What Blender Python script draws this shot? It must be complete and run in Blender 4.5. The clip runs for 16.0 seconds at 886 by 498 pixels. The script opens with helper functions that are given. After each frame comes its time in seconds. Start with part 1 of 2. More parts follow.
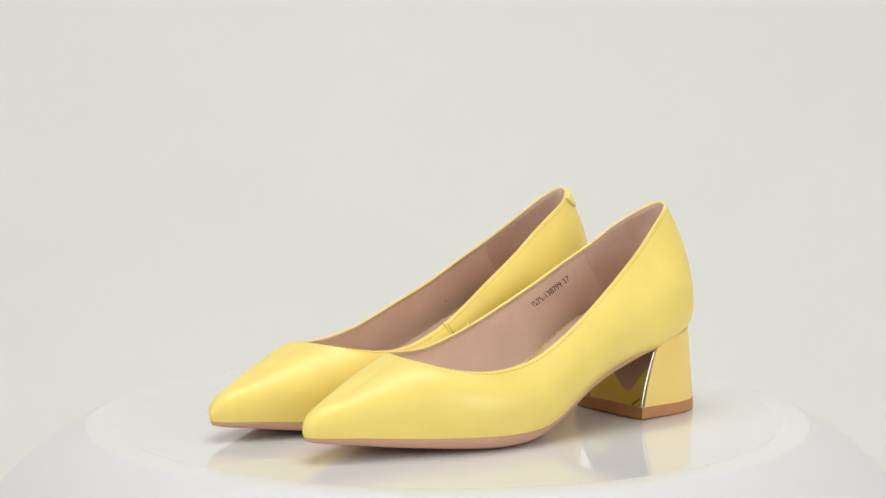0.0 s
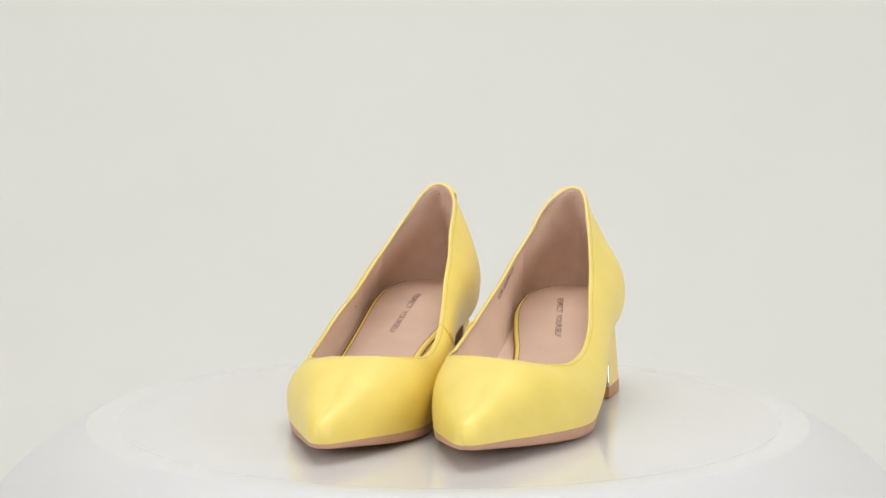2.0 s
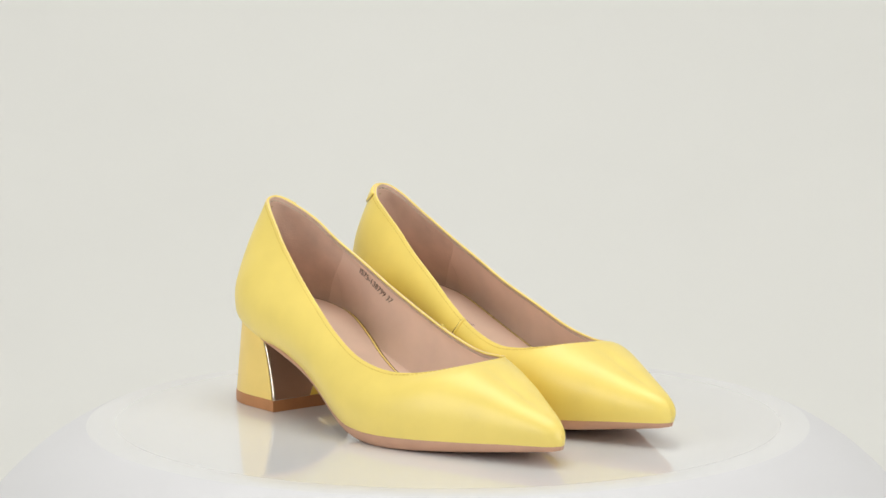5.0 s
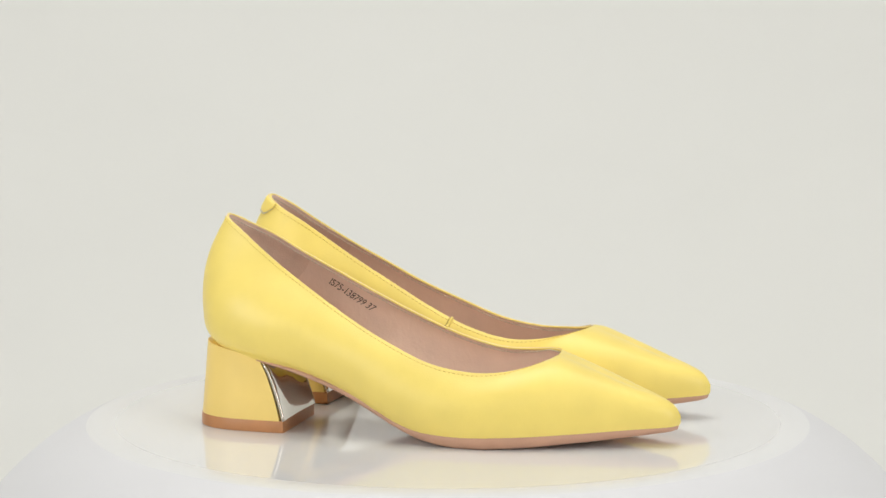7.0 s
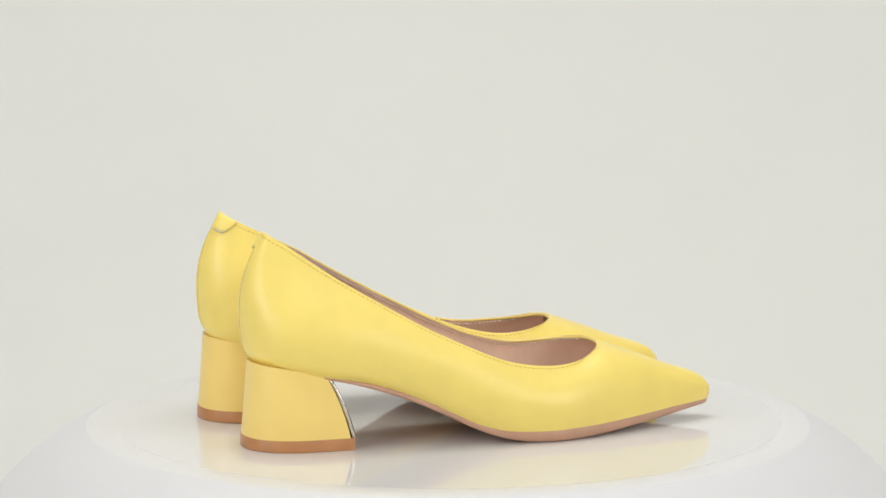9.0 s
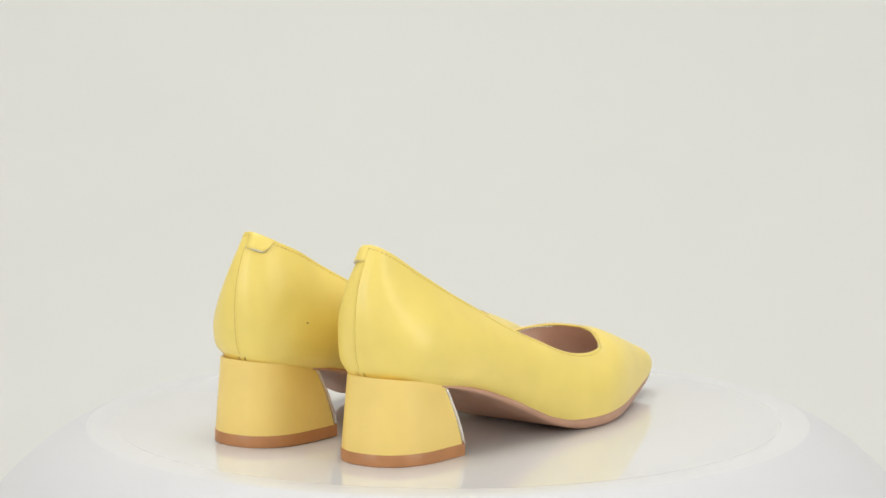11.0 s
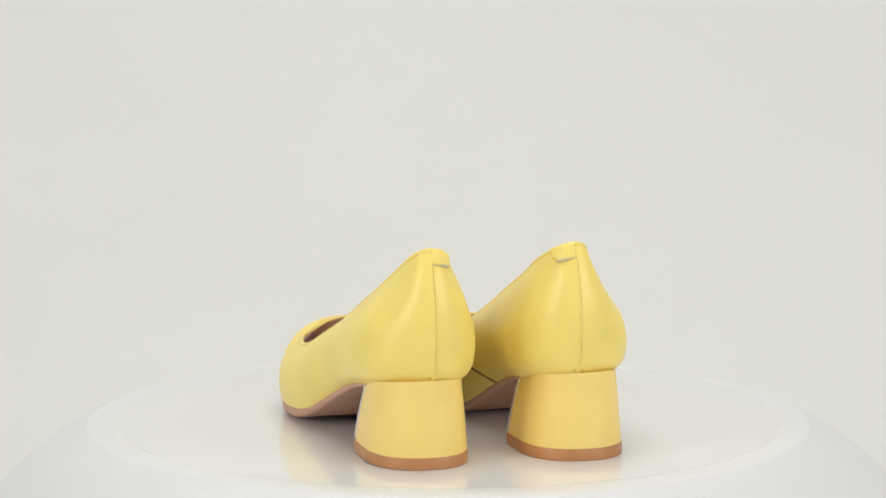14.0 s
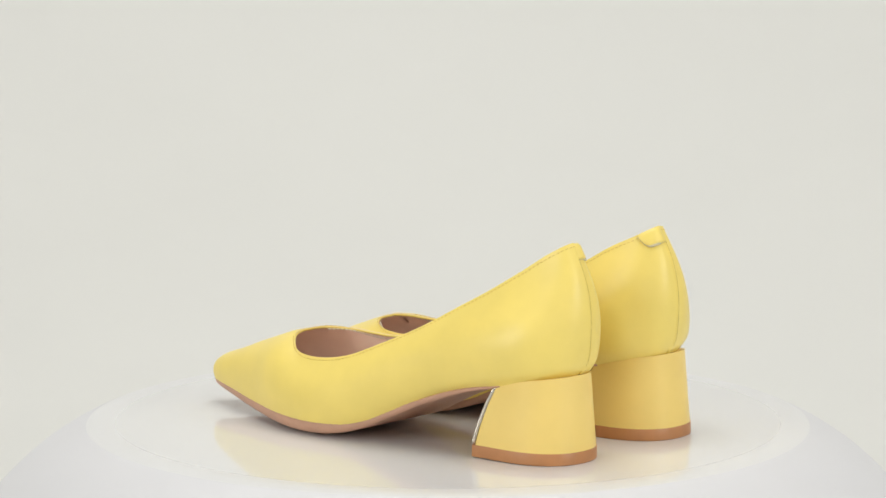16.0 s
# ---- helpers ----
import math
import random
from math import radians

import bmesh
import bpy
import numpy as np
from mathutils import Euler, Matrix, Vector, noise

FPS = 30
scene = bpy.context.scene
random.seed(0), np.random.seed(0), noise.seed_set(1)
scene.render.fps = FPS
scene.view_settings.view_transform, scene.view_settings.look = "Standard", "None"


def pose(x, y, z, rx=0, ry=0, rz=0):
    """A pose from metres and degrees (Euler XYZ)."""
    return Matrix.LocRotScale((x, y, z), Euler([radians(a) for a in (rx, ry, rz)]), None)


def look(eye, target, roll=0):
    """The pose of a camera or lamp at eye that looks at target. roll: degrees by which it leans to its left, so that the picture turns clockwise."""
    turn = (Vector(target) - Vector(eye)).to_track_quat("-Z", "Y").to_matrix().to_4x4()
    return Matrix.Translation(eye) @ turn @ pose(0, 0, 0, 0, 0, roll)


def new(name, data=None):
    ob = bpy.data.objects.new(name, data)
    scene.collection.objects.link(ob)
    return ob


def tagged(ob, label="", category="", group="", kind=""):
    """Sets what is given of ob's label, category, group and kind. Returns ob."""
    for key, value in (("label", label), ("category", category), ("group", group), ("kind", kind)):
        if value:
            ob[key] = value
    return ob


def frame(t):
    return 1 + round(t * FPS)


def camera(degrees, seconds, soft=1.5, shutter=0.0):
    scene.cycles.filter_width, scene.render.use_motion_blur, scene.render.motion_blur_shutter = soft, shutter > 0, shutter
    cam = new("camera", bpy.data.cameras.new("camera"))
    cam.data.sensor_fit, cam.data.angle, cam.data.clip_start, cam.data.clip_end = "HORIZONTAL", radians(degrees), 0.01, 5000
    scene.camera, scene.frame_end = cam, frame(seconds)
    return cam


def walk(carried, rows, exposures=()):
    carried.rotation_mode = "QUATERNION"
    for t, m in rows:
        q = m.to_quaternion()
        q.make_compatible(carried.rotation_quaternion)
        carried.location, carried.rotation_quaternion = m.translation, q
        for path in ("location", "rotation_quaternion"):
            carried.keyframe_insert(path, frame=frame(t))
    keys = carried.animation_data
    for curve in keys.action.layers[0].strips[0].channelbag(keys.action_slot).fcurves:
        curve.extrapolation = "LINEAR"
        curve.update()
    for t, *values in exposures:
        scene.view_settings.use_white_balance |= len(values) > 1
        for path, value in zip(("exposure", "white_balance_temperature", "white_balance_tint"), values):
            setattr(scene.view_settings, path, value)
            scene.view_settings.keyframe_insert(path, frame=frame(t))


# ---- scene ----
# The camera stands still before a turntable that carries a pair of shoes.
FOV, EYE, TILT = 12.31, (-0.0037, -2.1, 0.4152), -8.819
TURN, FRONT = 17.446, 2.9287          # degrees a second; the time at which the toes face the camera
cam = camera(FOV, 16.0)
walk(cam, [(0.0, pose(*EYE, 90 + TILT, 0, 0)), (16.0, pose(*EYE, 90 + TILT, 0, 0))], exposures=[(0.0, 0.0), (16.0, 0.0)])

# ---- light: a white studio with soft boxes overhead and at both sides ----
world = bpy.data.worlds.new("studio_air")
world.use_nodes = True
world.node_tree.nodes["Background"].inputs[0].default_value = (0.9, 0.93, 1.0, 1)
world.node_tree.nodes["Background"].inputs[1].default_value = 0.05
scene.world = world


def softbox(name, eye, target, w, h, power, colour):
    d = bpy.data.lights.new(name, "AREA")
    d.shape, d.size, d.size_y, d.energy, d.color = "RECTANGLE", w, h, power, colour
    ob = new(name, d)
    ob.matrix_world = look(eye, target)
    return ob


softbox("softbox_top", (0.0, -0.25, 1.75), (0, 0, 0), 1.5, 1.1, 10.5, (1.0, 0.988, 0.955))
softbox("softbox_side", (-1.55, -1.2, 0.78), (0, 0, 0.05), 0.8, 1.1, 13.6, (1.0, 0.988, 0.96))
softbox("softbox_side", (1.55, -1.2, 0.78), (0, 0, 0.05), 0.8, 1.1, 13.6, (1.0, 0.988, 0.96))
# unseen fill lamp, added behind the camera to lift faces turned towards it
softbox("fill_front", (0.0, -2.5, 0.98), (0, 0, 0.05), 2.0, 0.7, 6.0, (1.0, 0.988, 0.96))
# unseen fill lamp, added above the paper to brighten its lower bend
softbox("fill_backdrop", (0.0, 0.34, 1.50), (0, 0.50, -0.16), 1.2, 0.5, 7.55, (1.0, 0.982, 0.957))


# ---- materials ----
def material(name):
    m = bpy.data.materials.new(name)
    m.use_nodes = True
    nt = m.node_tree
    return m, nt, nt.nodes["Principled BSDF"]


def link(nt, a, ao, b, bi):
    nt.links.new(a.outputs[ao], b.inputs[bi])


def surface(name, colour, rough, mottle=0.06, scale=60.0, grain=0.0, grain_scale=900.0, metallic=0.0, spec=0.5, coat=0.0, crease=0.0):
    """A plain surface with slight mottling, uneven gloss, a fine grain and, in soft leather, slanting creases."""
    m, nt, b = material(name)
    tc = nt.nodes.new("ShaderNodeTexCoord")
    big = nt.nodes.new("ShaderNodeTexNoise")
    big.inputs["Scale"].default_value, big.inputs["Detail"].default_value = scale, 4
    link(nt, tc, "Object", big, "Vector")
    ramp = nt.nodes.new("ShaderNodeMapRange")
    ramp.inputs["From Min"].default_value, ramp.inputs["From Max"].default_value = 0.3, 0.7
    ramp.inputs["To Min"].default_value, ramp.inputs["To Max"].default_value = 1 - mottle, 1 + mottle
    link(nt, big, "Fac", ramp, "Value")
    mul = nt.nodes.new("ShaderNodeVectorMath")
    mul.operation = "SCALE"
    mul.inputs[0].default_value = colour
    link(nt, ramp, "Result", mul, "Scale")
    link(nt, mul, "Vector", b, "Base Color")
    rr = nt.nodes.new("ShaderNodeMapRange")
    rr.inputs["To Min"].default_value, rr.inputs["To Max"].default_value = rough * 0.85, rough * 1.15
    link(nt, big, "Fac", rr, "Value")
    link(nt, rr, "Result", b, "Roughness")
    b.inputs["Metallic"].default_value = metallic
    b.inputs["Specular IOR Level"].default_value = spec
    b.inputs["Coat Weight"].default_value = coat
    b.inputs["Coat Roughness"].default_value = 0.32
    if grain:
        fine = nt.nodes.new("ShaderNodeTexVoronoi")
        fine.inputs["Scale"].default_value = grain_scale
        link(nt, tc, "Object", fine, "Vector")
        soft = nt.nodes.new("ShaderNodeTexNoise")
        soft.inputs["Scale"].default_value, soft.inputs["Detail"].default_value = grain_scale * 0.12, 3
        link(nt, tc, "Object", soft, "Vector")
        add = nt.nodes.new("ShaderNodeMath")
        add.operation = "MULTIPLY_ADD"
        add.inputs[1].default_value = 2.0
        link(nt, soft, "Fac", add, 0)
        link(nt, fine, "Distance", add, 2)
        bump = nt.nodes.new("ShaderNodeBump")
        bump.inputs["Strength"].default_value, bump.inputs["Distance"].default_value = grain, 0.0004
        link(nt, add, "Value", bump, "Height")
        link(nt, bump, "Normal", b, "Normal")
        if crease:
            slant = nt.nodes.new("ShaderNodeMapping")
            slant.inputs["Rotation"].default_value = (0.6, 0.0, 0.0)
            slant.inputs["Scale"].default_value = (0.5, 1.0, 0.5)
            link(nt, tc, "Object", slant, "Vector")
            fold = nt.nodes.new("ShaderNodeTexNoise")
            fold.inputs["Scale"].default_value, fold.inputs["Detail"].default_value, fold.inputs["Distortion"].default_value = 120, 2, 0.8
            link(nt, slant, "Vector", fold, "Vector")
            deep = nt.nodes.new("ShaderNodeBump")
            deep.inputs["Strength"].default_value, deep.inputs["Distance"].default_value = crease, 0.0016
            link(nt, fold, "Fac", deep, "Height")
            link(nt, deep, "Normal", bump, "Normal")
    return m


LEATHER = surface("yellow_leather", (0.93, 0.735, 0.185), 0.41, 0.035, 45, 0.08, 1400, spec=0.5, coat=0.22)
HEEL = surface("yellow_heel_cover", (0.97, 0.72, 0.225), 0.34, 0.03, 40, 0.05, 1500)
LINING = surface("beige_lining", (0.87, 0.665, 0.555), 0.6, 0.05, 60, 0.12, 900, crease=0.28)
SOCK = surface("beige_insole", (0.63, 0.44, 0.335), 0.5, 0.05, 60, 0.2, 1200)
SOLE = surface("tan_sole", (0.60, 0.345, 0.235), 0.5, 0.06, 80, 0.12, 1500)
LIFT = surface("brown_top_lift", (0.52, 0.235, 0.095), 0.38, 0.08, 90, 0.1, 1500)
GRIP = surface("suede_grip", (0.77, 0.57, 0.465), 0.85, 0.07, 90, 0.3, 1300)
CHROME = surface("polished_metal", (0.72, 0.67, 0.60), 0.04, 0.02, 30, metallic=1.0)
THREAD = surface("ochre_thread", (0.74, 0.54, 0.11), 0.7, 0.1, 400)
FINE = surface("fine_yellow_thread", (0.86, 0.68, 0.16), 0.7, 0.1, 400)
PALE = surface("pale_thread", (0.72, 0.62, 0.5), 0.7, 0.1, 400)
EDGE = surface("cut_edge", (0.62, 0.55, 0.38), 0.8, 0.1, 300)
INK = surface("dark_ink", (0.06, 0.035, 0.025), 0.6, 0.1, 500)
FOIL = surface("dull_purple_print", (0.16, 0.10, 0.11), 0.4, 0.1, 500)
SEAM = surface("back_seam_groove", (0.66, 0.50, 0.11), 0.8, 0.1, 500)
# brown of raw edges, and of the shade painted beside the insole
RAW_AND_SHADE = surface("raw_edge_and_gap_shade", (0.25, 0.135, 0.05), 0.8, 0.1, 500)
DARK = surface("dark_groove", (0.46, 0.33, 0.07), 0.8, 0.1, 500)
PLATE = surface("white_acrylic", (0.735, 0.738, 0.745), 0.05, 0.01, 8)
RIM = surface("white_satin_rim", (0.735, 0.738, 0.745), 0.3, 0.01, 8)
SKIRT = surface("white_plastic", (0.71, 0.71, 0.732), 0.5, 0.015, 12)
PAPER = surface("white_paper", (0.797, 0.799, 0.773), 0.85, 0.015, 3)
WALLS = surface("studio_wall", (0.7, 0.7, 0.68), 0.9, 0.03, 2)


# ---- building helpers ----
def mesh_ob(name, verts, faces, mat, parent=None, label="", smooth=True, weld=0.0, sharp=180.0):
    me = bpy.data.meshes.new(name)
    bm = bmesh.new()
    vs = [bm.verts.new(v) for v in verts]
    for f in faces:
        try:
            bm.faces.new([vs[i] for i in f])
        except ValueError:
            pass
    if weld:
        bmesh.ops.remove_doubles(bm, verts=bm.verts, dist=weld)
    bmesh.ops.recalc_face_normals(bm, faces=bm.faces)
    for f in bm.faces:
        f.smooth = smooth
    for e in bm.edges:
        if sharp < 180 and e.calc_face_angle(0.0) > radians(sharp):
            e.smooth = False
    bm.to_mesh(me)
    bm.free()
    me.materials.append(mat)
    ob = new(name, me)
    if parent:
        ob.parent = parent
    if label:
        ob["label"] = label
    return ob


def grid_faces(rows, cols, close=False):
    out = []
    for i in range(rows - 1):
        for j in range(cols if close else cols - 1):
            k = (j + 1) % cols
            out.append((i * cols + j, i * cols + k, (i + 1) * cols + k, (i + 1) * cols + j))
    return out


def revolve(profile, n=160):
    verts = [(r * math.cos(2 * math.pi * j / n), r * math.sin(2 * math.pi * j / n), z) for r, z in profile for j in range(n)]
    return verts, grid_faces(len(profile), n, True)


def spline(points):
    """A smooth curve through points of any dimension, as a function of 0..1 (chord-length Catmull-Rom)."""
    p = np.array(points, float)
    d = np.concatenate([[0], np.cumsum(np.linalg.norm(np.diff(p, axis=0), axis=1) ** 0.5)])
    d /= d[-1]
    m = np.gradient(p, d, axis=0)

    def at(u):
        u = min(max(u, 0.0), 1.0)
        k = min(int(np.searchsorted(d, u, side="right")) - 1, len(d) - 2)
        h = d[k + 1] - d[k]
        s = (u - d[k]) / h
        return ((1 + 2 * s) * (1 - s) ** 2 * p[k] + s * (1 - s) ** 2 * h * m[k]
                + s * s * (3 - 2 * s) * p[k + 1] + s * s * (s - 1) * h * m[k + 1])
    return at


def of(points):
    """A one-valued function through (x, y) points, smooth and without overshoot."""
    x, y = np.array(points, float).T
    m = np.gradient(y, x)
    dl = np.diff(y) / np.diff(x)
    for k in range(1, len(x) - 1):
        m[k] = 0 if dl[k - 1] * dl[k] <= 0 else 2 * dl[k - 1] * dl[k] / (dl[k - 1] + dl[k])

    def at(v):
        v = min(max(v, x[0]), x[-1])
        k = min(int(np.searchsorted(x, v, side="right")) - 1, len(x) - 2)
        h = x[k + 1] - x[k]
        s = (v - x[k]) / h
        return ((1 + 2 * s) * (1 - s) ** 2 * y[k] + s * (1 - s) ** 2 * h * m[k]
                + s * s * (3 - 2 * s) * y[k + 1] + s * s * (s - 1) * h * m[k + 1])
    return at


def tube(points, radius, sides=6, closed=False):
    """A round cord along points; radius: a number or one for each point."""
    p = [Vector(q) for q in points]
    n = len(p)
    verts = []
    up = Vector((0, 0, 1))
    for i in range(n):
        a, b = (p[i - 1], p[(i + 1) % n]) if closed else (p[max(i - 1, 0)], p[min(i + 1, n - 1)])
        t = (b - a).normalized()
        s = t.cross(up)
        s = s.normalized() if s.length > 1e-4 else Vector((1, 0, 0))
        w = s.cross(t)
        for j in range(sides):
            c = 2 * math.pi * j / sides
            verts.append(p[i] + (s * math.cos(c) + w * math.sin(c)) * (radius[i] if isinstance(radius, list) else radius))
    faces = grid_faces(n, sides, True)
    if closed:
        faces += [((n - 1) * sides + j, (n - 1) * sides + (j + 1) % sides, (j + 1) % sides, j) for j in range(sides)]
    else:
        faces += [tuple(range(sides)), tuple((n - 1) * sides + j for j in range(sides))]
    return verts, faces


def merged(pieces):
    verts, faces = [], []
    for v, f in pieces:
        k = len(verts)
        verts += list(v)
        faces += [tuple(i + k for i in q) for q in f]
    return verts, faces


# ---- the studio ----
FLOOR_Z = -0.16


def studio():
    # paper sweep: floor, wide bend and wall in one sheet
    prof = [(-1.35, FLOOR_Z), (0.6, FLOOR_Z)]
    for k in range(1, 25):
        a = math.pi / 2 * k / 24
        prof.append((0.6 + 1.1 * math.sin(a), FLOOR_Z + 1.1 * (1 - math.cos(a))))
    prof.append((1.7, 2.75))
    verts, faces = [], []
    for t, d in ((0, 0), (1, 0.004)):
        for y, z in prof:
            for x in (-1.9, -0.6, 0.6, 1.9):
                verts.append((x, y + d, z - d))
    n = len(prof) * 4
    top = grid_faces(len(prof), 4)
    faces = top + [tuple(i + n for i in f) for f in top]
    tagged(mesh_ob("backdrop", verts, faces, PAPER), "seamless white paper studio backdrop curving up from the floor", "backdrop", kind="structure")
    lo, hi = Vector((-2.4, -3.0, FLOOR_Z - 0.02)), Vector((2.4, 2.2, 2.95))

    def slab(name, a, b, label, mat=WALLS):
        v = [(x, y, z) for x in (a[0], b[0]) for y in (a[1], b[1]) for z in (a[2], b[2])]
        f = [(0, 1, 3, 2), (4, 6, 7, 5), (0, 4, 5, 1), (2, 3, 7, 6), (0, 2, 6, 4), (1, 5, 7, 3)]
        tagged(mesh_ob(name, v, f, mat, smooth=False), label, name.split("_")[0], kind="structure")
    slab("floor", (lo.x, lo.y, lo.z - 0.1), (hi.x, hi.y, lo.z), "pale grey studio floor under the paper")
    slab("ceiling", (lo.x, lo.y, hi.z), (hi.x, hi.y, hi.z + 0.1), "white studio ceiling")
    slab("wall_south", (lo.x, lo.y - 0.1, lo.z), (hi.x, lo.y, hi.z), "white studio wall behind the camera")
    slab("wall_north", (lo.x, hi.y, lo.z), (hi.x, hi.y + 0.1, hi.z), "white studio wall behind the paper")
    slab("wall_west", (lo.x - 0.1, lo.y, lo.z), (lo.x, hi.y, hi.z), "white studio side wall")
    slab("wall_east", (hi.x, lo.y, lo.z), (hi.x + 0.1, hi.y, hi.z), "white studio side wall")


def turntable():
    root = tagged(new("turntable"), "white turntable with a sloping matt plastic skirt under a glossy plate", "turntable")
    root.location = (-0.0012, 0, 0)
    skirt = of([(0.1878, -0.0011), (0.192, -0.0030), (0.200, -0.0072), (0.212, -0.0150), (0.224, -0.0250), (0.24, -0.042), (0.255, -0.066), (0.266, -0.100), (0.27, -0.13)])
    prof = [(0.05, -0.004), (0.17, -0.004), (0.1714, -0.004), (0.1714, -0.00006), (0.176, -0.00006), (0.181, -0.00012), (0.185, -0.0005)]
    prof += [(0.1878 + 0.0822 * (k / 60) ** 1.3, skirt(0.1878 + 0.0822 * (k / 60) ** 1.3)) for k in range(61)]
    prof += [(0.2702, FLOOR_Z), (0.05, FLOOR_Z)]
    mesh_ob("rim", *revolve(prof[:8]), RIM, root, "soft white rim round the plate", sharp=40)
    mesh_ob("skirt", *revolve(prof[7:]), SKIRT, root, "matt white plastic skirt sloping down")
    return root


def plate():
    # round glossy top let into the turntable, flush with its rim
    prof = [(0.0001, 0.0), (0.06, 0.0), (0.12, 0.0), (0.16, 0.0), (0.1728, 0.0), (0.1728, -0.00004), (0.1712, -0.00004), (0.1710, -0.003), (0.0001, -0.003)]
    return tagged(mesh_ob("turntable_plate", *revolve(prof), PLATE, sharp=40), "round glossy white acrylic plate on the turntable, reflecting the shoes", "turntable plate")


studio()
turntable()
PLATE_OB = plate()

# ---- the shoes: millimetres, across (outer side positive), ahead from the heel, up ----
FEATHER = {1: spline([(0, -3), (9, -1), (17.3, 5), (23.1, 14), (26, 30), (26.1, 55), (28.4, 80), (34, 105), (39.6, 130), (40.8, 150), (36.9, 170), (27.2, 195), (16.6, 220), (9.2, 237), (4.6, 244.8), (0, 247.4)]),
           -1: spline([(0, -3), (9, -1), (18.3, 5), (24.6, 14), (26.6, 30), (23.5, 55), (23.2, 80), (27, 105), (31, 130), (34.2, 150), (35.3, 170), (29.4, 195), (18.0, 220), (9.3, 237), (4.2, 244.8), (0, 247.4)])}
FEATHER_Z = of([(-3, 43.3), (15, 40.7), (33, 36.3), (46, 33.8), (63, 29.5), (80, 23.5), (97, 16.2), (111, 9.9), (125, 6.8), (142, 6.1), (171, 6.8), (200, 8.0), (225, 9.5), (247.4, 10.4)])
SOLE_Z = of([(-3, 42.5), (33, 35.6), (46, 32.7), (63, 27.7), (80, 21.2), (97, 13.2), (111, 6.6), (124, 2.4), (139, 0.3), (152, 0.05), (165, 0.5), (200, 3.0), (231, 6.2), (247.4, 7.9)])
TOPLINE = {1: spline([(0, 6.8, 108.2), (4.9, 8.2, 107.0), (8.4, 15.2, 102.7), (11.4, 29, 93), (14.8, 44, 83.1), (19.6, 62, 72.4), (24, 82, 60.8), (29.2, 104, 50.2), (31.7, 126, 41.3), (31, 147, 37.7), (27.2, 163, 38.2), (18, 174.4, 40.2), (8.2, 182.4, 42.7), (0, 185.0, 43.7)]),
           -1: spline([(0, 6.8, 108.2), (5.2, 8.2, 107.1), (10.9, 15.4, 103.0), (16, 29, 96.4), (18.6, 44, 87.6), (22, 62, 77.5), (24.5, 82, 66.8), (28.2, 104, 55.5), (31, 126, 46), (31.6, 147, 40.7), (30.3, 163, 40.8), (24.8, 174.4, 42.4), (13.5, 182.8, 43.8), (0, 185.0, 43.7)])}
SPINE = spline([(0, 185.0, 43.7), (0, 203, 36.9), (0, 220, 30.2), (0, 237, 24.8), (0, 244.5, 20.8), (0, 247.6, 16.8), (0, 248.4, 14.2)])
U_THROAT = 0.70
# where along the feather line a column of the upper starts
ALONG = of([(0, 0), (0.3, 0.30), (0.5, 0.515), (0.6, 0.645), (0.65, 0.70), (0.70, 0.755), (0.85, 0.89), (1, 1)])
BULGE_LOW = {1: of([(0, 7.0), (0.1, 9.4), (0.25, 13.2), (0.45, 12.0), (0.6, 5.8), (0.75, 2.2), (0.9, 3.2), (1, 1.8)]),
             -1: of([(0, 7.0), (0.1, 8.3), (0.25, 10.6), (0.45, 10.5), (0.6, 5.8), (0.75, 1.6), (0.9, 1.2), (1, 1.8)])}
BULGE_TOP = {1: of([(0, 7.0), (0.1, 6.6), (0.25, 7.3), (0.42, 6.9), (0.55, 4.9), (0.62, 3.8), (0.68, 5.4), (0.70, 7.0), (1, 0.2)]),
             -1: of([(0, 7.0), (0.1, 7.4), (0.25, 7.0), (0.42, 8.1), (0.55, 7.3), (0.62, 7.9), (0.68, 8.8), (0.70, 8.7), (1, 0.2)])}
CACHE = {}
BACK_LEAN = 3.2


def column(side, u):
    """The four control points of the upper's profile at u (0 at the back seam, 1 at the toe), on the outer (1) or inner (-1) side."""
    if (side, u) in CACHE:
        return CACHE[side, u]

    def foot(k):
        w, a = FEATHER[side](k)
        return np.array([side * max(w, 0.0), a, FEATHER_Z(a)])
    k = ALONG(u)
    f = foot(k)
    along = foot(min(k + 0.01, 1)) - foot(max(k - 0.01, 0))
    along[2] = 0
    if k < 0.01:
        along = np.array([side, 0.0, 0.0])
    if k > 0.99:
        along = np.array([-side, 0.0, 0.0])
    along /= np.linalg.norm(along)
    out = np.array([along[1] * side, -along[0] * side, 0.0])
    t = TOPLINE[side](u / U_THROAT) if u <= U_THROAT else SPINE((u - U_THROAT) / (1 - U_THROAT))
    t = np.array([side * max(t[0], 0.0), t[1], t[2]])
    h = t[2] - f[2]
    p1 = f + out * BULGE_LOW[side](u) + np.array([0, 0, 0.62 * h])
    rear = t + out * BULGE_TOP[side](u) - np.array([0, 0, 0.23 * h])
    flat = t + (f - t) * np.array([0.79, 0.96, 0.0]) - np.array([0, 0, 0.025 * h])
    blend = min(max((u - 0.50) / 0.18, 0.0), 1.0)
    blend = blend * blend * (3 - 2 * blend)
    CACHE[side, u] = (f, p1, rear * (1 - blend) + flat * blend, t)
    return CACHE[side, u]


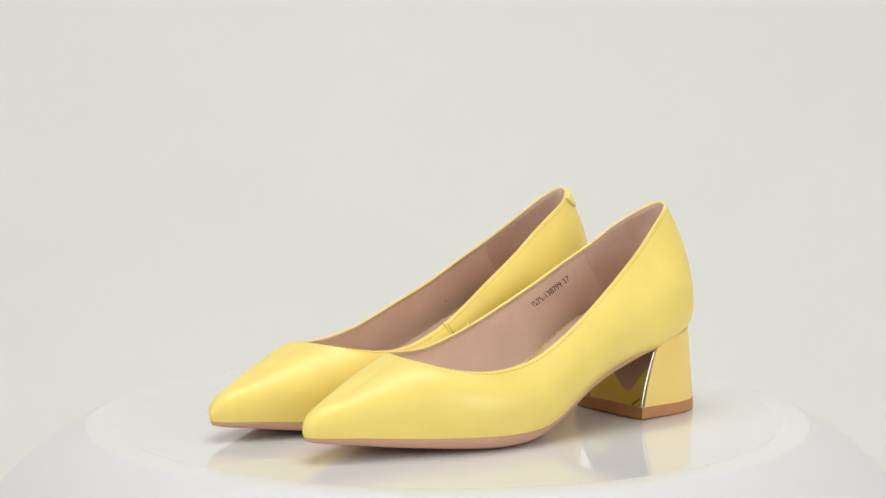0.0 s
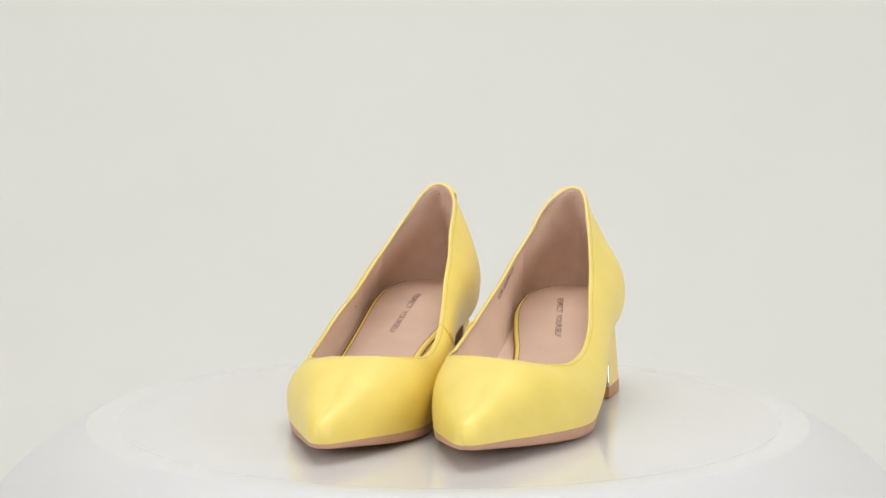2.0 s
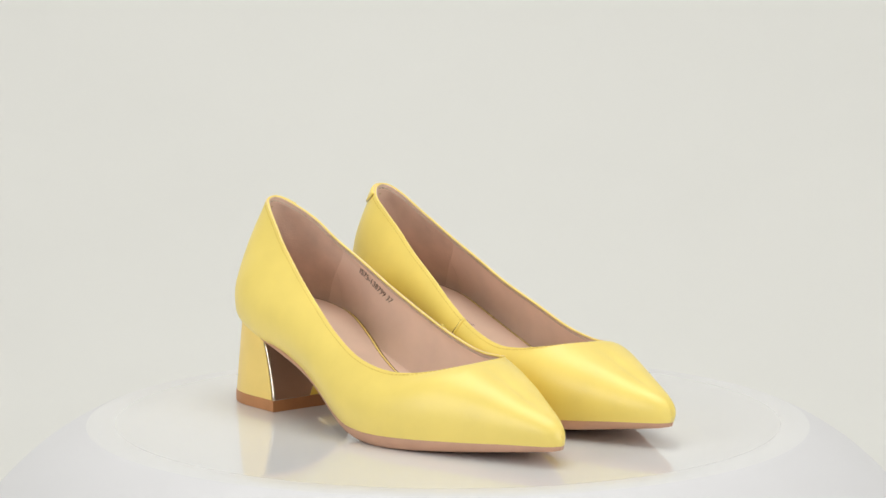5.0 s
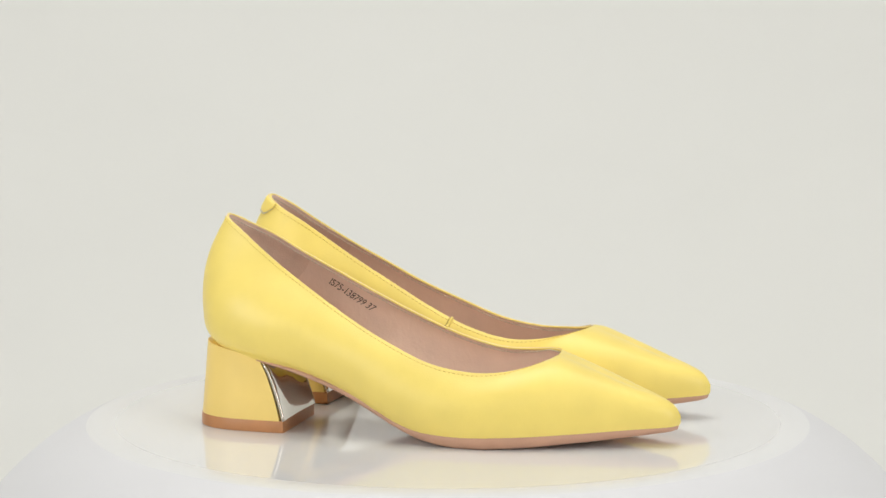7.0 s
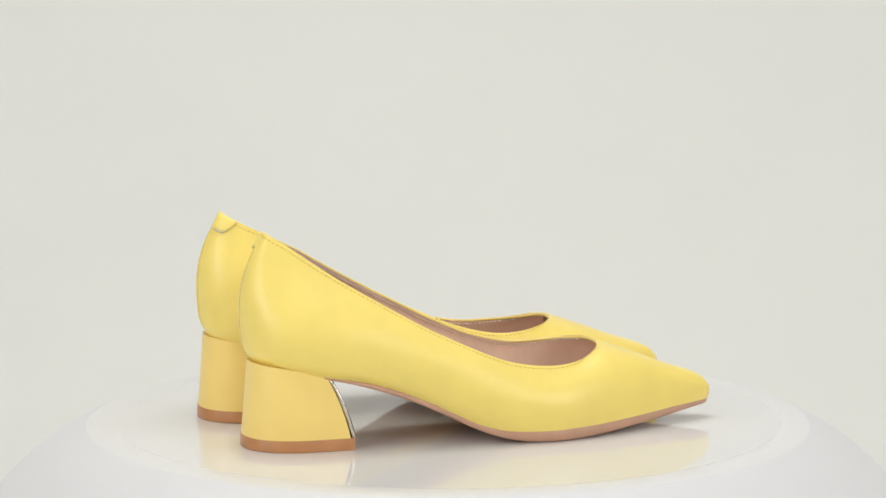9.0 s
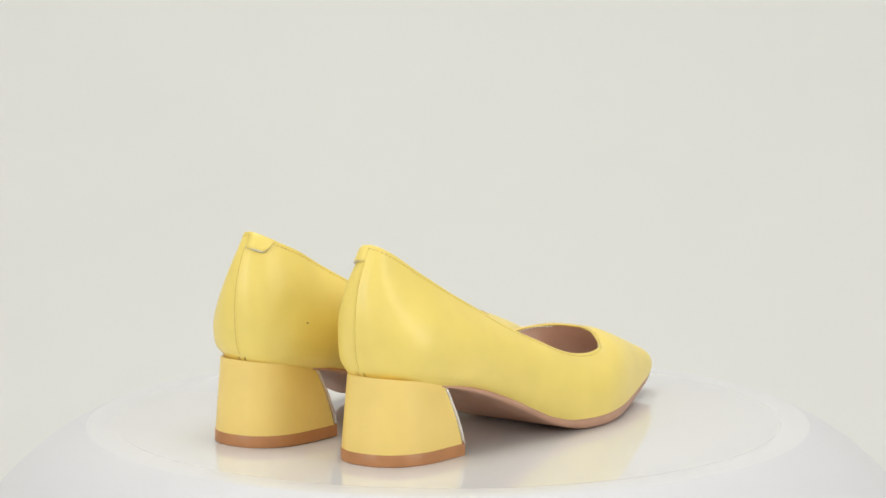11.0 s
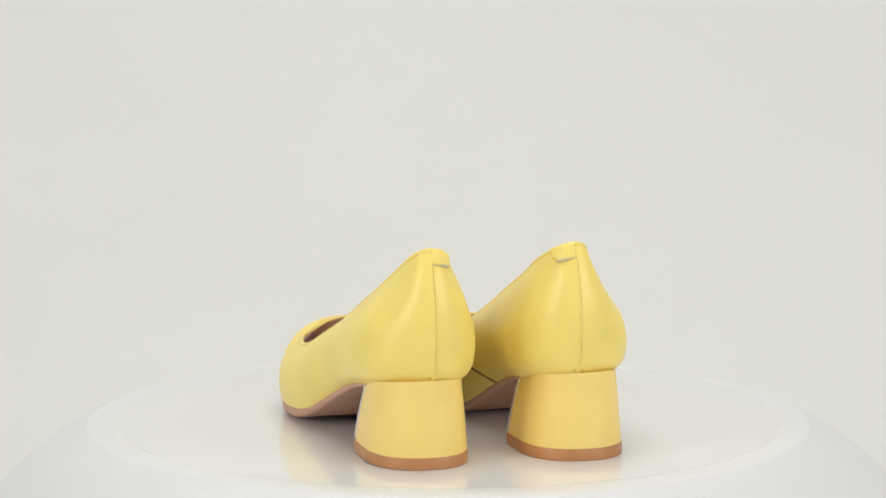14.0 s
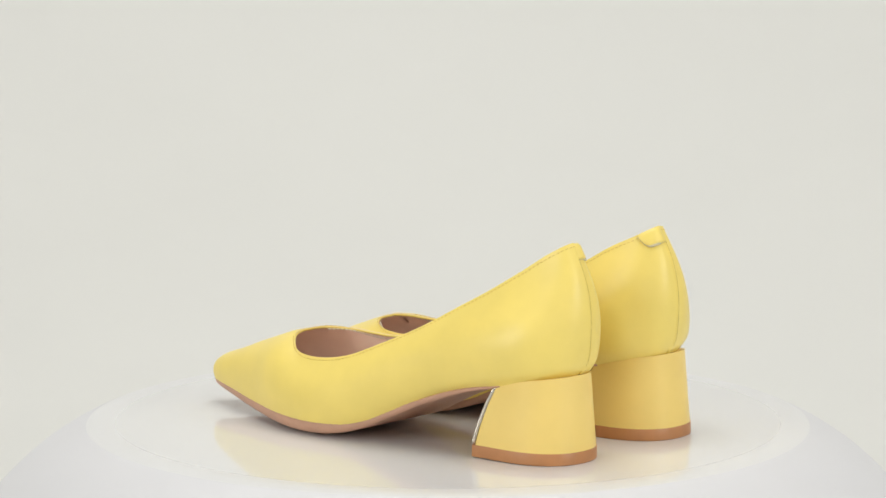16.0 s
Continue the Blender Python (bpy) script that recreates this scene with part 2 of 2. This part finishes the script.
def wall(side, u, v):
    f, p1, p2, t = column(side, u)
    w = 1 - v
    p = f * w ** 3 + 3 * p1 * w * w * v + 3 * p2 * w * v * v + t * v ** 3
    if v < 0.1 and u < 0.42:
        # the upper turns in under the seat
        k = (1 - v / 0.1) ** 2.2 * min(1.0, (0.42 - u) / 0.15)
        d = (p1 - f) * np.array([1, 1, 0])
        p = p - d / max(np.linalg.norm(d), 1e-6) * 3.4 * k
    # the back of the upper leans over to the inner side
    k = min(max((44.0 - p[1]) / 34.0, 0.0), 1.0)
    p = p + np.array([-BACK_LEAN * k * k * (3 - 2 * k) * max(0.0, 1 - (p[0] / (19.0 + 12.0 * min(max((p[2] - 50) / 45, 0.0), 1.0))) ** 2), 0.0, 0.0])
    return p


def wall_normal(side, u, v):
    """Outward unit normal of the upper."""
    a, b = max(u - 0.004, 0.0), min(u + 0.004, 0.999)
    du = wall(side, b, v) - wall(side, a, v)
    dv = wall(side, u, min(v + 0.01, 1)) - wall(side, u, max(v - 0.01, 0))
    n = np.cross(du, dv)
    if u < 0.004:
        n[0] = 0
    n /= max(np.linalg.norm(n), 1e-9)
    if u > 0.5 and v > 0.6 and n[2] < 0:
        return -n
    if u > 0.5 and v > 0.6:
        return n
    return n if n @ (wall(side, u, v) - np.array([0, 90.0, wall(side, u, v)[2]])) > 0 else -n


def on_wall(side, u, v, off):
    return wall(side, u, v) + wall_normal(side, u, v) * off


def below_rim(side, u, mm):
    """The v at so many millimetres below the rim."""
    v = 1.0
    top = wall(side, u, 1.0)
    while v > 0.5 and np.linalg.norm(wall(side, u, v) - top) < mm:
        v -= 0.004
    return v


def columns():
    """(side, u) all round the shoe from the toe over the outer side, the heel and the inner side."""
    us = sorted(set([k / 90 for k in range(91)] + [0.70 - 0.03 * (1 - k / 8) ** 2 for k in range(9)] + [0.005, 0.01, 0.02, 0.985, 0.9925] + [(k + 0.5) / 90 for k in range(50, 60)]))
    return [(1, u) for u in reversed(us)] + [(-1, u) for u in us[1:]]


LEVELS = [0, 0.012, 0.025, 0.04, 0.06, 0.085] + [0.12 + 0.88 * k / 22 for k in range(23)]
ROWS = len(LEVELS) - 1


def lining_depth(u, v):
    """How far the lining lies inside the upper: padded beside the back seam, so that it meets there in a soft crease."""
    k = u / 0.085
    return 1.7 + 5.2 * k * math.exp(1 - k) * math.sin(math.pi * min(max((v - 0.12) / 0.72, 0.0), 1.0)) ** 1.2


def surface_points(inset):
    """Grid of the upper's points, set in along the normals by so many millimetres."""
    cs = columns()
    g = np.array([[wall(s, u, LEVELS[k]) for s, u in cs] for k in range(ROWS + 1)])
    if inset:
        n = np.cross(np.gradient(g, axis=1), np.gradient(g, axis=0))
        n = n / np.maximum(np.linalg.norm(n, axis=2, keepdims=True), 1e-6)
        back = [i for i, c in enumerate(cs) if c[1] == 0][0]
        if n[5, back, 1] > 0:
            n = -n
        for i, (s, u) in enumerate(cs):
            k = min(max((u - 0.50) / 0.12, 0.0), 1.0)
            for r in range(ROWS + 1):
                q = k * min(max((LEVELS[r] - 0.6) / 0.3, 0.0), 1.0)
                if q:
                    n[r, i] = n[r, i] * (1 - q) + np.array([0, 0.0, 1.0]) * q
        g = g - n * np.array([[inset - 1.7 + lining_depth(u, LEVELS[r]) for s, u in cs] for r in range(ROWS + 1)])[:, :, None]
    return cs, g


CS, OUTER_GRID = surface_points(0.0)
# the vamp is drawn tight over the last, without ripples from side to side
for _ in range(10):
    soft = OUTER_GRID.copy()
    soft[:, 1:-1] = OUTER_GRID[:, 1:-1] * 0.5 + (OUTER_GRID[:, :-2] + OUTER_GRID[:, 2:]) * 0.25
    for i, (s, u) in enumerate(CS):
        for r, v in enumerate(LEVELS):
            k = min(max((u - 0.45) / 0.1, 0.0), 1.0) * min(max((0.93 - u) / 0.06, 0.0), 1.0) * min(max((0.9 - v) / 0.15, 0.0), 1.0) * min(v / 0.1, 1.0)
            OUTER_GRID[r, i] += (soft[r, i] - OUTER_GRID[r, i]) * k
_, INNER_GRID = surface_points(1.7)
# the lining rounds off the tight bend at the heel
HEEL_COLUMNS = [i for i, c in enumerate(CS) if c[1] < 0.075]
for _ in range(4):
    a, b = HEEL_COLUMNS[0], HEEL_COLUMNS[-1] + 1
    INNER_GRID[6:, a:b] = INNER_GRID[6:, a:b] * 0.5 + (INNER_GRID[6:, a - 1:b - 1] + INNER_GRID[6:, a + 1:b + 1]) * 0.25
# the padded insole: height and half widths along the foot
INSOLE_Z = of([(-2, 53.3), (12, 53.2), (25, 52.7), (42.5, 50.2), (60, 43.9), (79, 35.9), (100, 27.0), (120, 19.5), (145, 14), (190, 12.5)])
INSOLE_W = {1: of([(-1.5, 0.5), (0, 7.5), (3, 12.5), (9, 17.5), (18, 20.8), (45, 23.6), (75, 26), (105, 29), (140, 31.5), (175, 30), (190, 26)]),
            -1: of([(-1.5, 0.5), (0, 7.5), (3, 12.5), (9, 17.5), (18, 20.8), (35, 23.5), (50, 24), (70, 20), (88, 14.8), (105, 12.2), (125, 11.3), (150, 13.5), (175, 17), (190, 15)])}
# the heel: breast curve and width from its foot (0) to its top (1)
BREAST = of([(0, 44.0), (0.2, 42.6), (0.45, 40.3), (0.72, 37.1), (0.9, 34.3), (1, 32.4)])
METAL_FRONT = of([(0, 45.9), (0.2, 44.5), (0.45, 42.2), (0.72, 39.0), (0.9, 36.2), (1, 34.3)])
def hollow(k):
    """How far the mirror of the heel front lies back between its two edges."""
    return 3.0 * (1 - (1 - k) ** 2)


HEEL_W = of([(0, 25.9), (0.5, 24.6), (1, 23.0)])
HEEL_BACK = of([(0, -4.6), (0.3, -3.6), (1, -1.6)])


def letters(text, fit_to):
    """The outline faces of a line of text, laid out 0..1 along and 0..1 up, as vertices and faces."""
    cu = bpy.data.curves.new("letters", "FONT")
    cu.body, cu.resolution_u = text, 3
    ob = bpy.data.objects.new("letters", cu)
    me = bpy.data.meshes.new_from_object(ob)
    v = np.array([p.co[:2] for p in me.vertices])
    f = [tuple(p.vertices) for p in me.polygons]
    lo, hi = v.min(0), v.max(0)
    bpy.data.objects.remove(ob)
    bpy.data.curves.remove(cu)
    bpy.data.meshes.remove(me)
    return (v - lo) / (hi - lo), f


def heel_outline(k, grow=0.0):
    """One level of the heel: from the front outer corner round the back to the front inner corner."""
    w, back, front = HEEL_W(k) + grow, HEEL_BACK(k) - grow, BREAST(k)
    pts = [(w, front)]
    for j in range(1, 5):
        pts.append((w - 0.1 * j, front + (27 - front) * j / 4))
    for j in range(1, 20):
        a = math.pi * j / 20
        c, s = math.cos(a), math.sin(a)
        pts.append(((w - 0.4) * math.copysign(abs(c) ** 0.85, c), 27 + (back - 27) * abs(s) ** 0.89))
    for j in range(4, -1, -1):
        pts.append((-(w - 0.1 * j), front + (27 - front) * j / 4))
    return pts


def shoe(side_x, label, lean, stamp, stamp_from, stamp_to, stamp_depth, slogan_from, slogan_to, speck, speck_host):
    """side_x: 1 for a shoe whose outer side looks to +x, when its toe looks to -y. lean: the slogan's letters rise to the outer (1) or inner (-1) side."""
    root = tagged(new("pump"), label, "shoe", "pair of yellow pumps")
    n = len(CS)

    def W(p):
        return (side_x * p[0] / 1000, -p[1] / 1000, p[2] / 1000)

    def put(name, pts, faces, mat, parent=None, tag="", smooth=True, weld=0.0, sharp=180.0):
        return mesh_ob(name, [W(p) for p in pts], faces, mat, parent or root, tag, smooth, weld, sharp)

    def cord(name, pts, r, mat, parent=None, tag="", closed=False, sides=6):
        v, f = tube(pts, r, sides, closed)
        return put(name, v, f, mat, parent, tag)

    # upper, lining and the folded rim between them
    upper = put("upper", [p for row in OUTER_GRID for p in row], grid_faces(ROWS + 1, n), LEATHER, None, "smooth yellow leather upper", weld=0.00002)
    lining = put("lining", [p for row in INNER_GRID for p in row], grid_faces(ROWS + 1, n), LINING, None, "beige leather lining", weld=0.00002)
    ring = [i for i, (s, u) in enumerate(CS) if u <= U_THROAT]
    rim = [OUTER_GRID[ROWS, i] * 0.6 + INNER_GRID[ROWS, i] * 0.4 - np.array([0, 0, 0.2]) for i in ring]
    cord("rim_binding", rim[:-1], 0.62, LEATHER, None, "folded yellow leather rim", True, 8)

    fold = [OUTER_GRID[ROWS, i] for i in ring] + [INNER_GRID[ROWS, i] * 0.92 + OUTER_GRID[ROWS, i] * 0.08 + np.array([0, 0, 0.05]) for i in ring]
    put("rim_fold", fold, grid_faces(2, len(ring)), LINING, lining, "lining turned over at the rim")

    # rows of stitches under the rim, outside and inside
    def stitches(mm, off, pitch, length, r):
        path = []
        for i in ring:
            s, u = CS[i]
            if u > 0.66:
                continue
            path.append(on_wall(s, u, below_rim(s, u, mm), off))
        d = np.concatenate([[0], np.cumsum([np.linalg.norm(path[i + 1] - path[i]) for i in range(len(path) - 1)])])
        pp = np.array(path)

        def along(x):
            return np.array([np.interp(x, d, pp[:, k]) for k in range(3)])
        out = []
        x = 2.0
        while x + length < d[-1]:
            out.append(tube([along(x), along(x + length / 2), along(x + length)], r, 4))
            x += pitch
        return merged(out)
    put("stitching", *stitches(1.7, 0.06, 2.4, 1.5, 0.2), THREAD, upper, "row of ochre stitches below the rim")
    put("stitching", *stitches(1.9, -1.95, 2.2, 1.6, 0.34), PALE, lining, "pale stitches along the lining")

    # back seam with its own stitches, and the folded tab at its top
    seam_top = below_rim(-1, 0.0, 8.4)
    seam = [on_wall(-1, 0.0, 0.035 + (seam_top - 0.035) * k / 24, 0.03) for k in range(25)]
    cord("back_seam", seam, 0.13, SEAM, upper, "closing seam down the back")
    side_st = []
    for k in range(26):
        v = 0.05 + 0.0292 * k
        side_st.append(tube([on_wall(-1, 0.006, v, 0.0), on_wall(-1, 0.006, v + 0.017, 0.0)], 0.14, 4))
    put("seam_stitching", *merged(side_st), FINE, upper, "fine stitches beside the back seam")
    tab, rows, cols = [], 7, 15
    for layer in (1.25, 0.1):
        for i in range(rows):
            for j in range(cols):
                u = 0.066 * j / (cols - 1)
                drop = 8.4 if j < 10 else 8.4 * (1 - ((j - 9) / 5.3) ** 2)
                low = below_rim(-1, u, drop)
                tab.append(on_wall(-1, u, low + (1 - low) * i / (rows - 1), layer * (0.75 if i == 0 else 1) * (0.02 + 0.98 * min(1, j / 3)) * (0.5 if i == rows - 1 else 1)))
    m = rows * cols
    top = grid_faces(rows, cols)
    border = [j for j in range(cols)] + [i * cols + cols - 1 for i in range(1, rows)] + [(rows - 1) * cols + j for j in range(cols - 2, -1, -1)] + [i * cols for i in range(rows - 2, 0, -1)]
    skin = [(a, b, b + m, a + m) for a, b in zip(border, border[1:] + border[:1])]
    flap = put("tab", tab, top + [tuple(i + m for i in f) for f in top] + skin, LEATHER, upper, "folded leather tab at the heel's top")
    cord("cut_edge", [np.array(tab[j]) * 0.5 + np.array(tab[j + m]) * 0.5 for j in range(cols)], [0.16 + 0.62 * math.sin(math.pi * min(1.0, max(0.0, (j - 2) / 11.5))) ** 1.5 for j in range(cols)], EDGE, upper, "raw greyish edge of the tab")

    # seam down the inner waist, where quarter meets vamp
    def at_length(side, ahead, v):
        lo, hi = 0.0, 0.7
        for _ in range(30):
            mid = (lo + hi) / 2
            lo, hi = (mid, hi) if wall(side, mid, v)[1] < ahead else (lo, mid)
        return lo
    run = of([(0, 74), (0.12, 84), (0.31, 97), (0.7, 113), (1, 116)])
    waist = []
    for k in range(21):
        v = k / 20
        waist.append(on_wall(-1, at_length(-1, run(v), v), v, 0.05))
    cord("waist_seam", waist[:17], 0.62, RAW_AND_SHADE, upper, "dark seam down the inner waist")
    cord("waist_seam", waist[16:], 0.35, DARK, upper, "end of the waist seam at the rim")
    cord("waist_welt", [p + np.array([0, 1.2, 0.1]) for p in waist], 0.8, LEATHER, upper, "folded leather edge along the seam")

    # suede grip round the heel inside
    def grip_at(s, k, v):
        return at_length(s, 37.0, v) * k
    edge_u = (at_length(1, 37.0, 0.5) + at_length(-1, 37.0, 0.5)) / 2
    pick = [i for i, c in enumerate(CS) if c[1] <= edge_u]
    inward = np.cross(np.gradient(INNER_GRID, axis=1), np.gradient(INNER_GRID, axis=0))
    inward /= np.maximum(np.linalg.norm(inward, axis=2, keepdims=True), 1e-6)
    if inward[12, pick[len(pick) // 2], 1] < 0:
        inward = -inward
    levels = range(3, ROWS)
    grip = []
    for r in levels:
        for q, i in enumerate(pick):
            thick = 0.55 * min(1.0, q / 2, (len(pick) - 1 - q) / 2, (ROWS - 1 - r) / 2) - 0.2
            grip.append(INNER_GRID[r, i] + inward[r, i] * thick)
    put("heel_grip", grip, grid_faces(len(levels), len(pick)), GRIP, lining, "brownish suede heel grip")
    for s in (1, -1):
        edge = []
        for i in range(13):
            v = 0.12 + 0.70 * i / 12
            edge.append(on_wall(s, grip_at(s, 0.97, v), v, -0.1 - lining_depth(grip_at(s, 0.97, v), v)))
        cord("grip_seam", edge, 0.16, LINING, lining, "stitched edge of the heel grip")
    mid = pick[len(pick) // 2]
    spot = INNER_GRID[ROWS - 3, mid]
    cord("pin_hole", [spot - inward[ROWS - 3, mid] * 0.5, spot + inward[ROWS - 3, mid] * 0.45], 0.42, DARK, lining, "small dark pin hole")

    # floor of the shoe under the insole
    st = [i for i, (s, u) in enumerate(CS) if s == 1]
    bed = []
    for i in st:
        a, b = INNER_GRID[5, i], INNER_GRID[5, n - 1 - i]
        for k in range(5):
            bed.append(a + (b - a) * k / 4)
    put("inner_sole", bed, grid_faces(len(st), 5), LINING, None, "beige inner sole")

    # insole: padded board with a rolled yellow edge and a beige cover
    ys = [-1.5, -1, 0, 1.5, 3, 6, 9, 13, 18] + [18 + 4.2 * k for k in range(1, 41)]
    pad, cover = [], []
    for y in ys:
        o, i, z = INSOLE_W[1](y), INSOLE_W[-1](y), INSOLE_Z(y)
        prof = [(1, 0.0, -2.4 if y < 12 else -6.0), (1, 0.0, -1.6), (1, 0.6, -0.5), (1, 1.6, 0.0)]
        row = [(o - min(d, o), y, z + h) for _, d, h in prof] + [(0, y, z - 0.1)] + [(-(i - min(d, i)), y, z + h) for _, d, h in reversed(prof)]
        pad += row
        e = 2.2
        a, b = max(o - e, 0.2), max(i - e, 0.2)
        cover += [(a + (-b - a) * k / 6, y + (1.8 if y < 3 else 0), z + (0.1 if k in (0, 6) else 0.5)) for k in range(7)]
    insole = put("insole", pad, grid_faces(len(ys), 9) + [tuple(range(9))], LEATHER, None, "padded insole with a rolled yellow edge")
    put("sock", cover, grid_faces(len(ys), 7), SOCK, insole, "smooth beige leather insole cover")
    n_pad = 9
    # inner cords: the cover's brown edge; thicker outer cords: painted shade of the gap
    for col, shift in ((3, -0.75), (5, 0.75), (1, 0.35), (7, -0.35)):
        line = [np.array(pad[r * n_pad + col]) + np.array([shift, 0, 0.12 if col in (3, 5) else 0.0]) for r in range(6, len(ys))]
        cord("insole_edge_and_gap_shade", line, 0.17 if col in (3, 5) else 0.5, RAW_AND_SHADE, insole, "raw brown insole cover edge, gap shade painted as outer cords")
    v, f = letters("RESPECT  YOURSELF", None)
    pts = []
    for x, h in v:
        y = slogan_from[1] + (slogan_to[1] - slogan_from[1]) * x
        c = slogan_from[0] + (slogan_to[0] - slogan_from[0]) * x
        pts.append((c + lean * (h - 0.5) * 3.3, y, INSOLE_Z(y) + 0.62))
    put("slogan_print", pts, f, FOIL, insole, "dull purple printed slogan", False)

    # size stamp inside the inner wall
    v, f = letters(stamp, None)
    pts = []
    for x, h in v:
        y = stamp_from + (stamp_to - stamp_from) * x
        mm = stamp_depth[0] + (stamp_depth[1] - stamp_depth[0]) * x + 2.1 - 4.2 * h
        u = at_length(-1, y, 0.86)
        w = below_rim(-1, u, mm)
        pts.append(on_wall(-1, u, w, -0.25 - lining_depth(u, w)))
    put("size_stamp", pts, f, INK, lining, "dark stamped size number", False)

    # a tiny dark speck in the leather
    spot = np.array(speck)
    cord("speck", [spot - np.array([0.35, 0, 0]), spot + np.array([0.35, 0, 0])], 0.36, RAW_AND_SHADE, upper if speck_host == "upper" else lining, "tiny dark speck in the leather")

    # outsole: thin tan edge, swept up through the waist to the heel
    def feather_at(side, ahead):
        lo, hi = 0.0, 1.0
        for _ in range(30):
            mid = (lo + hi) / 2
            lo, hi = (mid, hi) if FEATHER[side](mid)[1] < ahead else (lo, mid)
        return lo
    ka, kb = feather_at(1, 31.0), feather_at(-1, 31.0)
    sole, count = [], 60
    for q in range(count):
        e = 1 - (1 - q / (count - 1)) ** 1.25
        (o, yo), (i, yi) = FEATHER[1](ka + (1 - ka) * e), FEATHER[-1](kb + (1 - kb) * e)
        o, i = max(o, 0.02), max(i, 0.02)
        tip = min(1.0, o / 8)

        def row_edge(w, y, sg):
            w -= 2.6 * max(0.0, 1 - (y - 31) / 24)
            zt, zb = FEATHER_Z(y) + 0.6, SOLE_Z(y)
            th = zt - zb
            return [(sg * max(w - d * tip, 0.01), y - b * (1 - tip), z) for d, b, z in ((1.6, 1.6, zt + 0.9), (0.0, 0.0, zt - 0.1), (0.35, 0.3, zt - 0.5 * th), (0.9, 0.8, zb + 0.14 * th), (2.6, 2.4, zb))]
        ym = (yo + yi) / 2
        sole += row_edge(o, yo, 1) + [(0, ym - 2.4 * (1 - tip), SOLE_Z(ym))] + list(reversed(row_edge(i, yi, -1)))
    ys = range(count)
    put("outsole", sole, grid_faces(len(ys), 11) + [tuple(range(11)), tuple((len(ys) - 1) * 11 + k for k in range(11))], SOLE, None, "thin tan rubber outsole")

    # heel block, its metal front and its top lift
    levels = [k / 12 for k in range(13)]
    block = []
    for k in levels:
        w = HEEL_W(k)
        for x, y in heel_outline(k) + [(g * w, BREAST(k) - hollow(k)) for g in (-0.84, -0.4, 0.4, 0.84)]:
            block.append((x, y, 6.0 + (FEATHER_Z(y) + 0.7 - 6.0) * k))
    c = len(heel_outline(0)) + 4
    heel = put("heel", block, grid_faces(13, c, True) + [tuple(range(c)), tuple(12 * c + k for k in range(c))], HEEL, None, "flared block heel covered in warm yellow", sharp=45)
    plate_pts = []
    for front in (True, False):
        for k in levels:
            w = HEEL_W(k) - 0.05
            for j in range(9):
                x = w * (1 - 2 * j / 8)
                bow = -1.3 * (j / 4 - 1) ** 2
                y = METAL_FRONT(k) - 0.5 * bow - hollow(k) * (1 - (j / 4 - 1) ** 4) if front else METAL_FRONT(k) - 1.0 - hollow(k) * (1 - (j / 4 - 1) ** 4)
                plate_pts.append((x, y, 6.1 + (SOLE_Z(y) + 0.4 - 6.0) * k))
    m = 13 * 9
    top = grid_faces(13, 9)
    border = list(range(9)) + [i * 9 + 8 for i in range(1, 13)] + [12 * 9 + j for j in range(7, -1, -1)] + [i * 9 for i in range(11, 0, -1)]
    metal = put("metal_plate", plate_pts, top + [tuple(i + m for i in f) for f in top] + [(a, b, b + m, a + m) for a, b in zip(border, border[1:] + border[:1])], CHROME, heel, "polished silver metal plate on the heel front", sharp=45)
    for sg in (1, -1):
        run_up = [(sg * (HEEL_W(k) - 0.15), METAL_FRONT(k) + 0.15, 6.1 + (SOLE_Z(METAL_FRONT(k)) + 0.3 - 6.0) * k) for k in levels]
        cord("metal_bead", run_up, 0.75, CHROME, heel, "polished bead along the metal plate's edge", sides=12)
    bv = metal.modifiers.new("edge", "BEVEL")
    bv.width, bv.segments, bv.angle_limit = 0.0003, 2, radians(50)
    c, lift = c - 4, []
    for z, g in ((0.0, 0.0), (0.3, 0.35), (5.6, 0.35), (6.1, 0.1)):
        pts = heel_outline(0.0, g)
        for q, (x, y) in enumerate(pts):
            lift.append((x, y + (1.9 if q < 1 or q > len(pts) - 2 else 0), z))
    put("top_lift", lift, grid_faces(4, c, True) + [tuple(range(c)), tuple(3 * c + k for k in range(c))], LIFT, heel, "brown rubber top lift", sharp=40)
    return root


RIGHT = shoe(-1, "yellow leather pump with pointed toe and metal-fronted block heel", -1, "IS75-138799 37", 58.0, 83.0, (8.0, 10.4), (0.5, 38.6), (6.0, 77.6), (29.9, 62.4, 47.8), "lining")
LEFT = shoe(1, "yellow leather pump with pointed toe and metal-fronted block heel", 1, "IS75-138799 37", 82.0, 57.5, (13.2, 12.3), (-2.6, 38.2), (5.6, 77.0), (-29.2, 20.2, 62.5), "upper")
RIGHT_AT, LEFT_AT = pose(-0.0411, 0.1154, 0, 0, 0, 2.85), pose(0.0399, 0.1198, 0, 0, 0, 0.8) @ pose(0, 0, 0.00005, -0.6, 0, 0)


def motions():
    steps = [16.0 * k / 64 for k in range(65)]
    for thing, at in ((PLATE_OB, pose(-0.0012, 0, 0)), (RIGHT, None), (LEFT, None)):
        for_shoe = {RIGHT: RIGHT_AT, LEFT: LEFT_AT}.get(thing)
        rows = []
        for t in steps:
            turn = pose(0, 0, 0, 0, 0, TURN * (t - FRONT))
            rows.append((t, at @ turn if for_shoe is None else turn @ for_shoe))
        walk(thing, rows)


motions()
